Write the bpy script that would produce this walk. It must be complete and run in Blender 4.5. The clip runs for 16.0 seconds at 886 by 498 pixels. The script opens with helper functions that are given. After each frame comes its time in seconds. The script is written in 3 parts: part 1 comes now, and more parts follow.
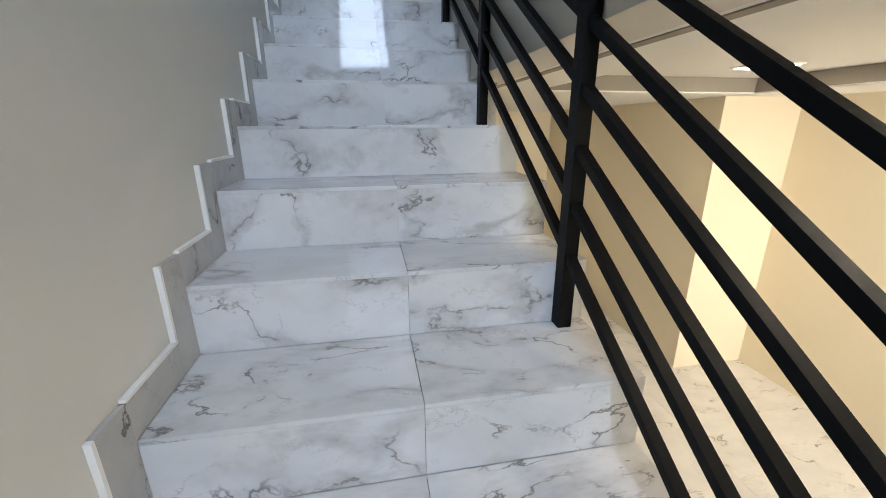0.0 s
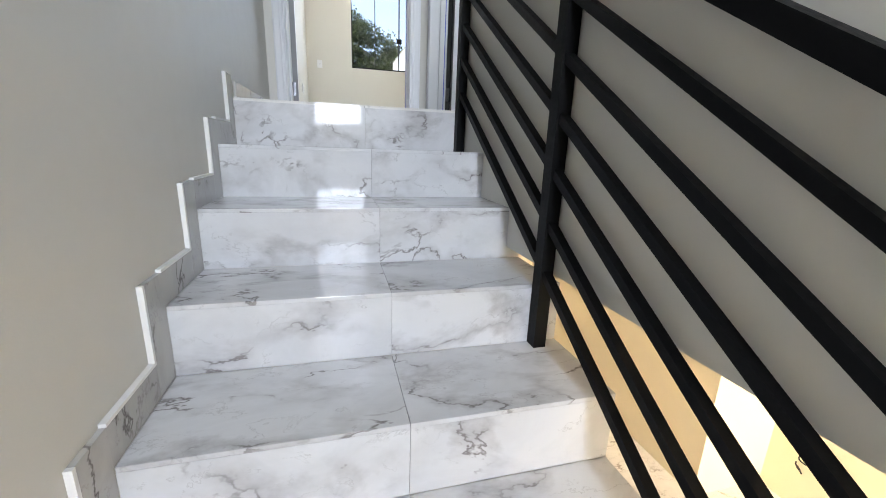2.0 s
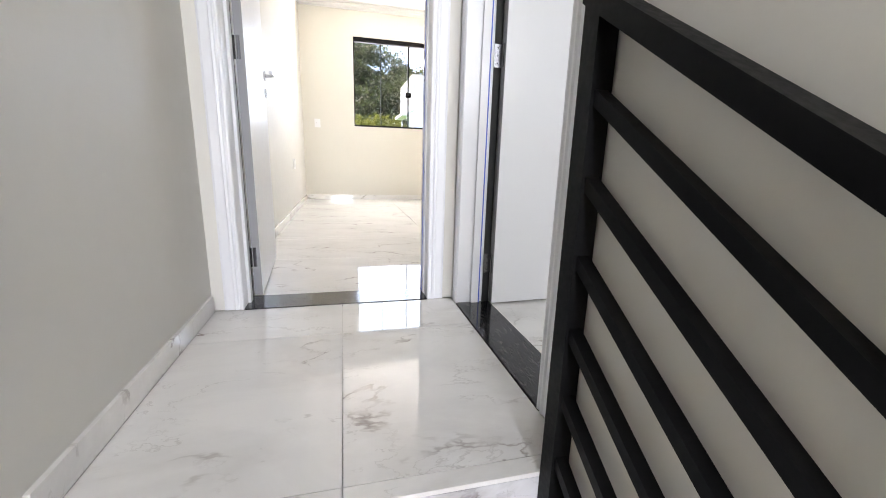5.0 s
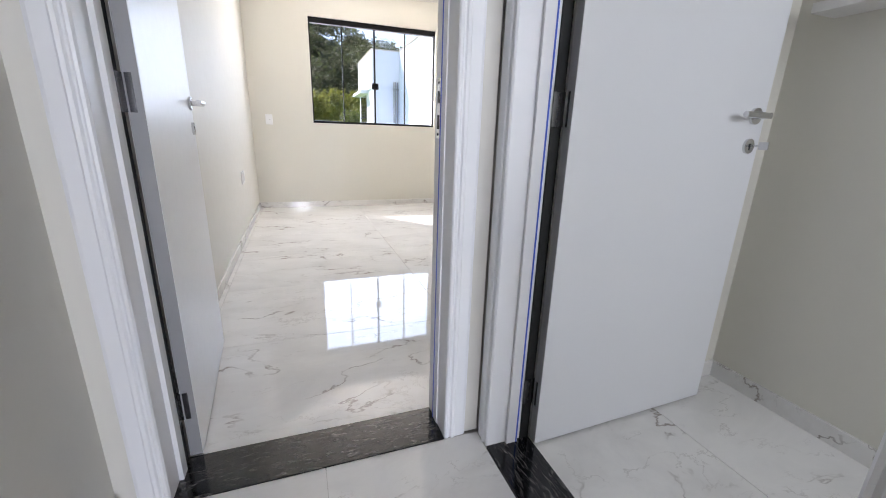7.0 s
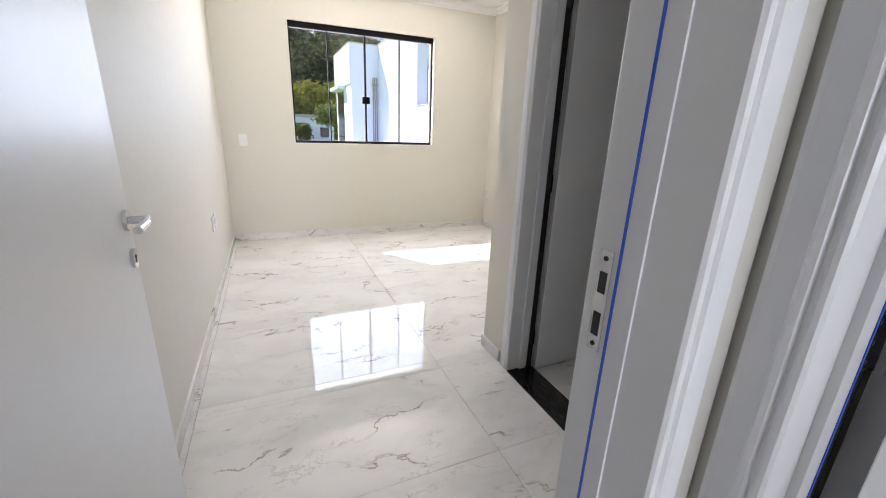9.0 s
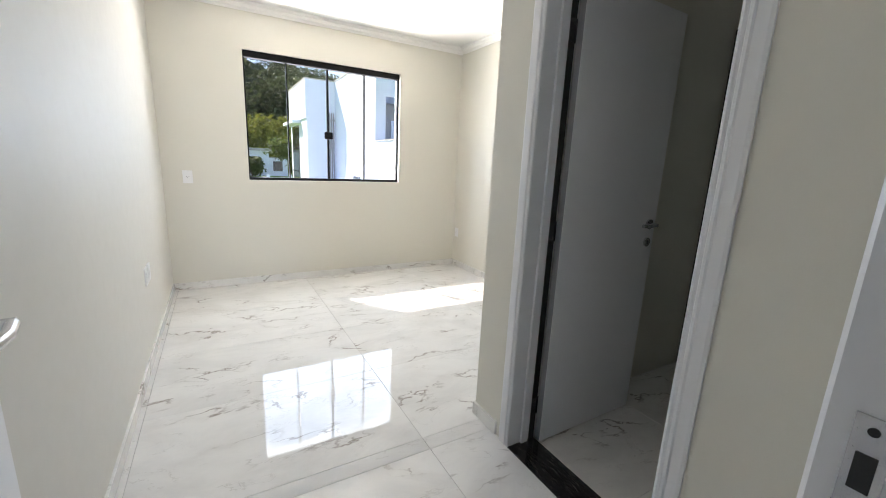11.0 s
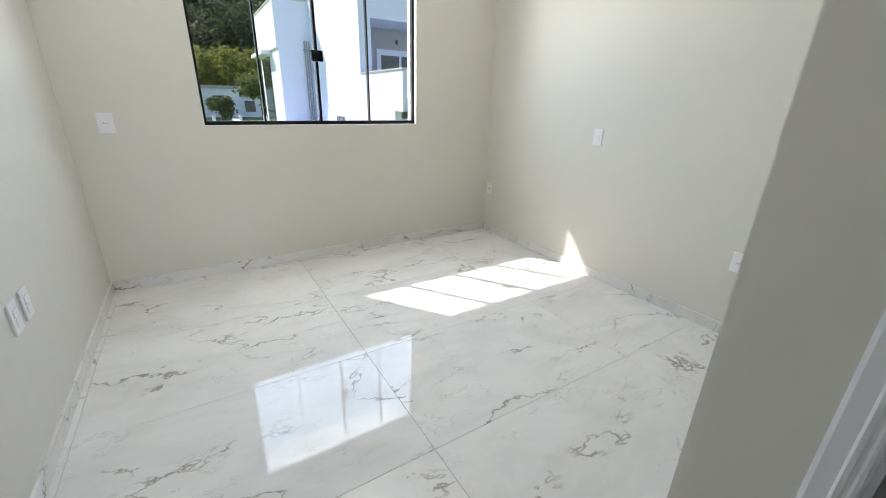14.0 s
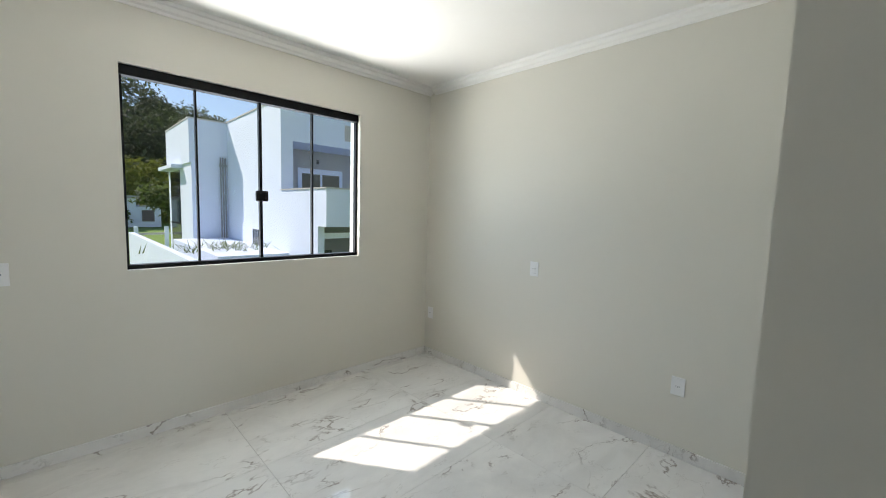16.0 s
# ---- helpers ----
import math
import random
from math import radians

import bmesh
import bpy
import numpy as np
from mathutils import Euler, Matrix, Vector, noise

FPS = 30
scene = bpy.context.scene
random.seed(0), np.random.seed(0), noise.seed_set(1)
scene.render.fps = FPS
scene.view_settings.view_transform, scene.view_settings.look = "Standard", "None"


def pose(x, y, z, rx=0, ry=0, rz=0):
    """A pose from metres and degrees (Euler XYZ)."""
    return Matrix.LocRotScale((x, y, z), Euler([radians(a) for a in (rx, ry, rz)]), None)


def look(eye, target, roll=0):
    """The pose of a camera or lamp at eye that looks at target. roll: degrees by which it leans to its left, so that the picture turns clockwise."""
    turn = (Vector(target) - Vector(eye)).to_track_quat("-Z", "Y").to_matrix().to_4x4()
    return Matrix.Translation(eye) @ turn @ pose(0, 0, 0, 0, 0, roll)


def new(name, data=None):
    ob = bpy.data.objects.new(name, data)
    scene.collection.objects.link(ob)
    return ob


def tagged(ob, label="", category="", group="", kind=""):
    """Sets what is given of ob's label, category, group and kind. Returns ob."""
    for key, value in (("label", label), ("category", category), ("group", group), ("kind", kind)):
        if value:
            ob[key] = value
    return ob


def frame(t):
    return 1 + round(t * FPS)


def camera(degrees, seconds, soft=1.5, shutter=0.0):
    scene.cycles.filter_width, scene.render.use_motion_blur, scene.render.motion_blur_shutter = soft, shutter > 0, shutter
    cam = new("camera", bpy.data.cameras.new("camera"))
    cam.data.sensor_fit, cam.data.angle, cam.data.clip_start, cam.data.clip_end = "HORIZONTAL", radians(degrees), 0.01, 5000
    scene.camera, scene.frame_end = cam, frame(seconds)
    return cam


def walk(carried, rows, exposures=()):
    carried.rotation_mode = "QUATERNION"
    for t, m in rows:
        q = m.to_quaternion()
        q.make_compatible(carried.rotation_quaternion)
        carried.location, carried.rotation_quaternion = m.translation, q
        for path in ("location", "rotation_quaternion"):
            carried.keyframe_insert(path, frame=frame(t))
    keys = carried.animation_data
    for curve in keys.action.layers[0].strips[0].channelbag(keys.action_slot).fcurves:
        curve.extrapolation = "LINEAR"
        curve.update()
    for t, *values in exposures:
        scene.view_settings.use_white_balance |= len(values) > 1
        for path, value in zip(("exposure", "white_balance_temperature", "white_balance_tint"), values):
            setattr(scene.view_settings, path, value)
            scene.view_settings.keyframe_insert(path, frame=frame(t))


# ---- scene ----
cam = camera(96.8, 16.0, soft=1.0)
PATH = [
    (0, (0.437, -2.669, -0.724), (0.783, -0.791, -1.320), -0.3),
    (0.5, (0.432, -2.478, -0.555), (0.863, -0.638, -1.195), 0.7),
    (1, (0.440, -2.260, -0.425), (0.934, -0.416, -1.020), 1.2),
    (1.5, (0.476, -2.028, -0.273), (0.908, -0.144, -0.786), 1.4),
    (2, (0.385, -1.834, -0.162), (0.902, 0.031, -0.665), 2.1),
    (2.5, (0.443, -1.640, -0.079), (1.036, 0.203, -0.582), 2.3),
    (3, (0.482, -1.381, 0.080), (1.026, 0.485, -0.393), 2.0),
    (3.5, (0.440, -1.219, 0.265), (0.987, 0.647, -0.205), 2.3),
    (4, (0.511, -1.04, 0.377), (1.007, 0.845, -0.071), 2.1),
    (4.2, (0.537, -0.957, 0.449), (1.015, 0.935, 0.008), 1.7),
    (6.3, (0.487, -0.164, 0.858), (1.065, 1.683, 0.354), 1.3),
    (6.5, (0.462, -0.092, 0.905), (1.087, 1.732, 0.375), 1.5),
    (7, (0.499, 0.055, 0.995), (1.163, 1.858, 0.439), 1.8),
    (7.5, (0.566, 0.249, 1.121), (1.204, 2.057, 0.552), 2.1),
    (8, (0.5, 0.418, 1.168), (1.155, 2.218, 0.591), 2.5),
    (8.5, (0.425, 0.647, 1.301), (1.138, 2.421, 0.712), 2.4),
    (9, (0.444, 0.805, 1.325), (1.212, 2.555, 0.734), 2.1),
    (9.5, (0.493, 1.017, 1.324), (1.331, 2.746, 0.769), 2.2),
    (10, (0.444, 1.117, 1.351), (1.353, 2.835, 0.876), 2.1),
    (10.2, (0.419, 1.13, 1.35), (1.359, 2.845, 0.932), 2.0),
    (12.3, (0.521, 1.371, 1.338), (1.505, 3.034, 0.822), 3.5),
    (12.5, (0.532, 1.471, 1.335), (1.498, 3.135, 0.787), 3.5),
    (13, (0.52, 1.794, 1.327), (1.482, 3.441, 0.727), 3.2),
    (13.5, (0.589, 2.098, 1.301), (1.56, 3.729, 0.671), 2.3),
    (14, (0.621, 2.412, 1.3), (1.621, 3.994, 0.595), 1.5),
    (14.5, (0.518, 2.533, 1.309), (1.656, 3.978, 0.524), 1.8),
    (15, (0.435, 2.622, 1.369), (1.702, 4.02, 0.706), 1.7),
    (15.5, (0.432, 2.623, 1.459), (1.773, 4.055, 1.071), 2.2),
    (16, (0.443, 2.618, 1.52), (1.831, 4.045, 1.33), 1.7),
]
walk(cam, [(t, look(eye, target, roll)) for t, eye, target, roll in PATH],
     exposures=[(0.0, 0.0, 6150, 14), (1.0, 0.4, 6300, 15), (2.0, 0.9, 6900, 17), (3.0, 1.45, 7600, 19), (4.0, 1.8, 7700, 21), (6.5, 1.1, 7050, 23),
                (7.5, 1.05, 7100, 23), (8.5, 1.0, 7150, 23), (9.0, 1.0, 7250, 23), (10.0, 1.0, 7200, 20), (12.5, 0.8, 6950, 18), (13.5, 0.7, 6850, 18),
                (14.0, 0.5, 6750, 16), (14.5, 0.33, 6800, 15), (15.0, 0.25, 6850, 15), (16.0, 0.02, 6800, 13)])

# ---- light ----
SUN_FROM = Vector((-0.71, 1.0, 1.205)).normalized()
world = bpy.data.worlds.new("sky")
scene.world = world
world.use_nodes = True
sky = world.node_tree.nodes.new("ShaderNodeTexSky")
sky.sky_type, sky.sun_disc = "NISHITA", False
sky.sun_elevation = math.asin(SUN_FROM.z)
sky.sun_rotation = math.atan2(SUN_FROM.x, SUN_FROM.y)
back = world.node_tree.nodes["Background"]
world.node_tree.links.new(sky.outputs[0], back.inputs[0])
sky.dust_density, sky.ozone_density = 0.3, 2.0
back.inputs[1].default_value = 0.15
sun = new("sun", bpy.data.lights.new("sun", "SUN"))
sun.data.energy, sun.data.angle, sun.data.color = 5.0, radians(0.5), (1.0, 0.96, 0.9)
sun.matrix_world = look(SUN_FROM * 40, (0, 0, 0))


def area_lamp(name, eye, target, w, h, watts, colour, spread=180):
    ob = new(name, bpy.data.lights.new(name, "AREA"))
    ob.data.shape, ob.data.size, ob.data.size_y, ob.data.energy, ob.data.color = "RECTANGLE", w, h, watts, colour
    ob.data.spread = radians(spread)
    ob.matrix_world = look(eye, target)
    return ob


# daylight through the tall stair window, behind the walk
area_lamp("stair_window_daylight", (0.42, -5.2, 1.25), (0.62, 0, 1.3), 0.8, 2.2, 88, (0.70, 0.84, 1.0))
# added warm fill for the living room, from behind the walk; source unseen
area_lamp("living_front_daylight", (3.1, -5.2, -1.7), (4.3, 0, -1.9), 1.6, 2.0, 45, (1.0, 0.91, 0.75), 70)
# sky light through the bedroom window
area_lamp("bedroom_window_daylight", (1.55, 5.885, 1.85), (1.55, 0, 1.85), 2.0, 1.6, 39, (0.58, 0.78, 1.0))
# added unseen lamp below the sill, standing in for ground and house bounce
area_lamp("bedroom_ground_light", (1.55, 6.75, 0.55), (1.55, 4.6, 2.5), 2.4, 0.9, 165, (1.0, 0.99, 0.94))
# sky light entering by the bathroom and side room windows
area_lamp("bathroom_window_daylight", (3.82, 2.738, 1.72), (3.82, 0, 1.5), 0.45, 0.5, 1.5, (0.85, 0.93, 1.0))
area_lamp("side_room_window_daylight", (1.72, -1.62, 1.6), (1.72, 2, 1.3), 0.7, 1.0, 12, (0.70, 0.85, 1.0))


# ---- materials ----
def material(name, rough=0.5, metal=0.0, spec=0.5):
    m = bpy.data.materials.new(name)
    m.use_nodes = True
    b = m.node_tree.nodes["Principled BSDF"]
    b.inputs["Roughness"].default_value, b.inputs["Metallic"].default_value = rough, metal
    b.inputs["Specular IOR Level"].default_value = spec
    return m, m.node_tree.nodes, m.node_tree.links, b


def mixer(nt, ln, a, b, fac, mode="MIX"):
    n = nt.new("ShaderNodeMix")
    n.data_type, n.blend_type = "RGBA", mode
    for sock, v in ((n.inputs[0], fac), (n.inputs[6], a), (n.inputs[7], b)):
        if hasattr(v, "is_linked"):
            ln.new(v, sock)
        elif isinstance(v, (int, float)):
            sock.default_value = v
        else:
            sock.default_value = (*v, 1)
    return n.outputs[2]


def noise_tex(nt, ln, vec, scale, detail=4, rough=0.55, distort=0.0):
    n = nt.new("ShaderNodeTexNoise")
    n.inputs["Scale"].default_value, n.inputs["Detail"].default_value = scale, detail
    n.inputs["Roughness"].default_value, n.inputs["Distortion"].default_value = rough, distort
    ln.new(vec, n.inputs["Vector"])
    return n.outputs[0]


def ramp(nt, ln, fac, *stops):
    n = nt.new("ShaderNodeValToRGB")
    while len(n.color_ramp.elements) < len(stops):
        n.color_ramp.elements.new(0.5)
    for e, (p, c) in zip(n.color_ramp.elements, stops):
        e.position, e.color = p, (c, c, c, 1)
    ln.new(fac, n.inputs[0])
    return n.outputs[0]


def bumped(nt, ln, b, height, strength, dist=0.002):
    n = nt.new("ShaderNodeBump")
    n.inputs["Strength"].default_value, n.inputs["Distance"].default_value = strength, dist
    ln.new(height, n.inputs["Height"])
    ln.new(n.outputs[0], b.inputs["Normal"])


def plain(name, colour, rough=0.5, metal=0.0, vary=0.06, scale=3.0, bump=0.0, bump_scale=120, spec=0.5):
    """Paint, plaster, metal: a colour that wanders a little at two scales, with a fine relief."""
    m, nt, ln, b = material(name, rough, metal, spec)
    at = nt.new("ShaderNodeTexCoord").outputs["Object"]
    big = noise_tex(nt, ln, at, scale, 3)
    small = noise_tex(nt, ln, at, scale * 14, 3)
    col = mixer(nt, ln, tuple(c * (1 - vary) for c in colour), tuple(min(1, c * (1 + vary)) for c in colour), big)
    col = mixer(nt, ln, col, tuple(c * (1 - vary) for c in colour), ramp(nt, ln, small, (0.55, 0), (0.8, 0.5)))
    ln.new(col, b.inputs["Base Color"])
    r = ramp(nt, ln, small, (0.3, max(0.02, rough - 0.06)), (0.7, min(1, rough + 0.06)))
    ln.new(r, b.inputs["Roughness"])
    if bump:
        bumped(nt, ln, b, noise_tex(nt, ln, at, bump_scale, 3), bump)
    return m


def marble(name, base, vein, rough, wander=1.0, gloss=0.5, cloudy=0.4):
    """Polished porcelain: pale clouded ground, broken grey-brown veins, each tile cut from another spot."""
    m, nt, ln, b = material(name, rough, 0, gloss)
    at = nt.new("ShaderNodeTexCoord").outputs["Object"]
    rnd = nt.new("ShaderNodeObjectInfo").outputs["Random"]
    mul = nt.new("ShaderNodeMath")
    mul.operation = "MULTIPLY"
    mul.inputs[1].default_value = 37.0
    ln.new(rnd, mul.inputs[0])
    add = nt.new("ShaderNodeVectorMath")
    ln.new(at, add.inputs[0])
    ln.new(mul.outputs[0], add.inputs[1])
    turn = nt.new("ShaderNodeMapping")
    turn.inputs["Rotation"].default_value = (0.2, 0.3, 0.7)
    turn.inputs["Scale"].default_value = (1.0, 1.9, 1.4)
    ln.new(add.outputs[0], turn.inputs[0])
    p = turn.outputs[0]
    def times(a, c):
        n = nt.new("ShaderNodeMath")
        n.operation = "MULTIPLY"
        ln.new(a, n.inputs[0])
        if hasattr(c, "is_linked"):
            ln.new(c, n.inputs[1])
        else:
            n.inputs[1].default_value = c
        return n.outputs[0]

    course = noise_tex(nt, ln, p, 1.25 * wander, 6, 0.56, 0.3)
    lines = ramp(nt, ln, course, (0.490, 0), (0.498, 1), (0.501, 1), (0.508, 0))
    smoke = ramp(nt, ln, course, (0.425, 0), (0.495, 1), (0.56, 0))
    fine = ramp(nt, ln, noise_tex(nt, ln, p, 3.0 * wander, 6, 0.62, 0.3), (0.489, 0), (0.5, 0.9), (0.509, 0))
    where = ramp(nt, ln, noise_tex(nt, ln, p, 3.4 * wander, 3, 0.55), (0.46, 0), (0.60, 1))
    where_smoke = ramp(nt, ln, noise_tex(nt, ln, p, 2.2 * wander, 4, 0.6), (0.40, 0), (0.60, 1))
    where_fine = ramp(nt, ln, noise_tex(nt, ln, p, 3.9 * wander, 3, 0.55), (0.47, 0), (0.60, 0.9))
    haze = ramp(nt, ln, noise_tex(nt, ln, p, 1.6 * wander, 6, 0.65, 0.6), (0.42, 0), (0.68, 0.8))
    half = tuple(0.5 * (v + c) for v, c in zip(vein, base))
    col = mixer(nt, ln, base, tuple(c * 0.84 for c in base), haze)
    col = mixer(nt, ln, col, half, times(times(smoke, where_smoke), cloudy))
    col = mixer(nt, ln, col, half, times(fine, where_fine))
    col = mixer(nt, ln, col, vein, times(lines, where))
    ln.new(col, b.inputs["Base Color"])
    bumped(nt, ln, b, noise_tex(nt, ln, at, 2.2, 2), 0.04, 0.02)
    return m


def granite(name):
    m, nt, ln, b = material(name, 0.12)
    at = nt.new("ShaderNodeTexCoord").outputs["Object"]
    mp = nt.new("ShaderNodeMapping")
    mp.inputs["Scale"].default_value = (14, 60, 14)
    mp.inputs["Rotation"].default_value = (0, 0, 0.5)
    ln.new(at, mp.inputs[0])
    n = noise_tex(nt, ln, mp.outputs[0], 1.4, 5, 0.65, 1.2)
    ln.new(mixer(nt, ln, (0.008, 0.008, 0.009), (0.16, 0.15, 0.145), ramp(nt, ln, n, (0.52, 0), (0.72, 1))), b.inputs["Base Color"])
    return m


def glass(name, tint=(1, 1, 1)):
    m = bpy.data.materials.new(name)
    m.use_nodes = True
    nt, ln = m.node_tree.nodes, m.node_tree.links
    nt.remove(nt["Principled BSDF"])
    lw = nt.new("ShaderNodeLayerWeight")
    pw = nt.new("ShaderNodeMath"); pw.operation = "POWER"; pw.inputs[1].default_value = 5.0
    f = nt.new("ShaderNodeMath"); f.operation = "MULTIPLY_ADD"; f.inputs[1].default_value = 0.9; f.inputs[2].default_value = 0.03
    ln.new(lw.outputs["Facing"], pw.inputs[0]); ln.new(pw.outputs[0], f.inputs[0])
    t = nt.new("ShaderNodeBsdfTransparent"); t.inputs[0].default_value = (*tint, 1)
    g = nt.new("ShaderNodeBsdfGlossy"); g.inputs["Roughness"].default_value = 0.01
    x = nt.new("ShaderNodeMixShader")
    ln.new(f.outputs[0], x.inputs[0]); ln.new(t.outputs[0], x.inputs[1]); ln.new(g.outputs[0], x.inputs[2])
    ln.new(x.outputs[0], nt["Material Output"].inputs[0])
    return m


def leafy(name, dark, light):
    m, nt, ln, b = material(name, 0.55)
    rnd = nt.new("ShaderNodeNewGeometry").outputs["Random Per Island"]
    at = nt.new("ShaderNodeTexCoord").outputs["Object"]
    c = mixer(nt, ln, dark, light, rnd)
    c = mixer(nt, ln, c, tuple(0.6 * v for v in dark), ramp(nt, ln, noise_tex(nt, ln, at, 0.35, 3), (0.4, 0), (0.65, 0.8)))
    ln.new(c, b.inputs["Base Color"])
    thin = nt.new("ShaderNodeBsdfTranslucent")
    ln.new(c, thin.inputs[0])
    both = nt.new("ShaderNodeMixShader")
    both.inputs[0].default_value = 0.45
    ln.new(b.outputs[0], both.inputs[1])
    ln.new(thin.outputs[0], both.inputs[2])
    ln.new(both.outputs[0], nt["Material Output"].inputs[0])
    return m


def lamp_face(name, colour, strength):
    m, nt, ln, b = material(name, 0.4)
    b.inputs["Base Color"].default_value = (0.9, 0.9, 0.9, 1)
    b.inputs["Emission Color"].default_value, b.inputs["Emission Strength"].default_value = (*colour, 1), strength
    return m


PAINT = plain("wall_paint_warm_grey", (0.690, 0.667, 0.595), 0.55, bump=0.12, bump_scale=160, vary=0.015, scale=1.2)
PAINT_STAIR = plain("wall_paint_stairwell", (0.66, 0.64, 0.59), 0.55, bump=0.12, bump_scale=160, vary=0.02, scale=1.2)
PAINT_LIVING = plain("wall_paint_living", (0.74, 0.66, 0.50), 0.6, bump=0.1, vary=0.02)
CEIL = plain("ceiling_white", (0.84, 0.83, 0.80), 0.7, bump=0.06, vary=0.01)
MARBLE = marble("polished_marble_tile", (0.80, 0.785, 0.76), (0.33, 0.295, 0.265), 0.03, 1.0, 0.5, 0.3)
MARBLE_STEP = marble("polished_marble_step", (0.68, 0.68, 0.69), (0.22, 0.20, 0.195), 0.05, 1.9, 0.5, 1.0)
# stepped skirting marble, its base darkened for the shade it lies in
SKIRT = marble("skirting_marble_shaded", (0.50, 0.49, 0.47), (0.13, 0.115, 0.11), 0.12, 1.5)
GROUT = plain("grout_pale", (0.55, 0.53, 0.50), 0.8)
TILE_EDGE = plain("raw_tile_edge_white", (0.80, 0.79, 0.77), 0.6, vary=0.05, scale=12)
BLACK_STEEL = plain("black_powder_coat", (0.003, 0.003, 0.0033), 0.5, 0.0, 0.1, 6, 0.05, 400, 0.12)
BLACK_ALU = plain("black_aluminium", (0.009, 0.009, 0.01), 0.6, 0.0, 0.1, 6, spec=0.12)
DOOR_WHITE = plain("white_lacquer_door", (0.78, 0.785, 0.80), 0.35, vary=0.006, scale=2)
FRAME_WHITE = plain("white_lacquer_frame", (0.76, 0.765, 0.785), 0.35, vary=0.015, scale=3)
EDGE_GREY = plain("grey_door_edge", (0.27, 0.27, 0.28), 0.5)
CHROME = plain("brushed_chrome", (0.62, 0.62, 0.63), 0.22, 1.0, 0.05, 20)
HINGE_STEEL = plain("dark_polished_steel", (0.16, 0.16, 0.17), 0.2, 1.0, 0.1, 20)
STEEL_DARK = plain("dark_lock_recess", (0.02, 0.02, 0.02), 0.6)
# black for the shade in the gap between jamb and leaf
GAP_SHADE = plain("gap_shade_black", (0.012, 0.012, 0.012), 0.7)
BLUE_TAPE = plain("blue_protective_film", (0.03, 0.10, 0.55), 0.4)
GRANITE = granite("black_granite_threshold")
PLASTIC = plain("white_socket_plastic", (0.80, 0.80, 0.80), 0.35, vary=0.01)
GREY_PLASTIC = plain("grey_socket_insert", (0.28, 0.28, 0.29), 0.5)
GLASS = glass("clear_glass", (0.99, 0.99, 0.99))
GLASS_DARK = glass("shower_glass", (0.80, 0.84, 0.83))
PANEL_GLOW = lamp_face("led_panel_glow", (1.0, 0.86, 0.62), 60)
# white render with the blue of its sky-lit shade mixed into the colour
HOUSE = plain("house_render_sky_tinted", (0.70, 0.77, 0.90), 0.75, vary=0.03, scale=0.5, bump=0.1, bump_scale=30)
HOUSE_GREY = plain("house_render_grey", (0.36, 0.37, 0.39), 0.8, vary=0.04, scale=0.5)
COPING = plain("coping_stone", (0.50, 0.48, 0.46), 0.7)
PIPE = plain("grey_pvc_pipe", (0.30, 0.31, 0.33), 0.4)
WIN_DARK = plain("dark_window_glass", (0.02, 0.025, 0.03), 0.05, vary=0.2)
GRASS = plain("lawn", (0.16, 0.26, 0.045), 0.9, vary=0.35, scale=0.4)
WOODS = leafy("forest_leaves", (0.030, 0.046, 0.018), (0.13, 0.18, 0.07))
BAMBOO = leafy("bamboo_leaves", (0.17, 0.21, 0.03), (0.42, 0.44, 0.08))
SHRUB = leafy("shrub_leaves", (0.05, 0.09, 0.02), (0.16, 0.2, 0.05))
BARK = plain("bark", (0.10, 0.075, 0.05), 0.9, vary=0.3)
WIRE = plain("black_wire", (0.01, 0.01, 0.01), 0.5)


# ---- mesh helpers ----
def box(bm, x0, x1, y0, y1, z0, z1):
    v = [bm.verts.new((x, y, z)) for z in (z0, z1) for x, y in ((x0, y0), (x1, y0), (x1, y1), (x0, y1))]
    for f in ((3, 2, 1, 0), (4, 5, 6, 7), (0, 1, 5, 4), (1, 2, 6, 5), (2, 3, 7, 6), (3, 0, 4, 7)):
        bm.faces.new([v[i] for i in f])
    return bm


def cube(*b, bevel=0.0):
    bm = box(bmesh.new(), *b)
    if bevel:
        bmesh.ops.bevel(bm, geom=bm.edges[:], offset=bevel, segments=2, affect="EDGES", profile=0.6)
    return bm


def prism(points, axis, a, b):
    """A closed outline carried along an axis. points are (u, v) in the other two axes, in order."""
    bm = bmesh.new()
    put = {"x": lambda u, v, w: (w, u, v), "y": lambda u, v, w: (u, w, v), "z": lambda u, v, w: (u, v, w)}[axis]
    lo = [bm.verts.new(put(u, v, a)) for u, v in points]
    hi = [bm.verts.new(put(u, v, b)) for u, v in points]
    n = len(points)
    bm.faces.new(lo), bm.faces.new(hi)
    for i in range(n):
        bm.faces.new((lo[i], lo[(i + 1) % n], hi[(i + 1) % n], hi[i]))
    bmesh.ops.recalc_face_normals(bm, faces=bm.faces[:])
    return bm


def tube(a, b, r, seg=12, r2=None):
    bm = bmesh.new()
    a, b = Vector(a), Vector(b)
    m = Matrix.Translation((a + b) / 2) @ (b - a).to_track_quat("Z", "Y").to_matrix().to_4x4()
    bmesh.ops.create_cone(bm, cap_ends=True, segments=seg, radius1=r, radius2=r if r2 is None else r2, depth=(b - a).length, matrix=m)
    return bm


def join(*bms):
    out = bmesh.new()
    for b in bms:
        me = bpy.data.meshes.new("tmp")
        b.to_mesh(me)
        out.from_mesh(me)
        bpy.data.meshes.remove(me)
        b.free()
    return out


def finish(bm, name, mat):
    me = bpy.data.meshes.new(name)
    bm.to_mesh(me)
    bm.free()
    me.materials.append(mat)
    return me


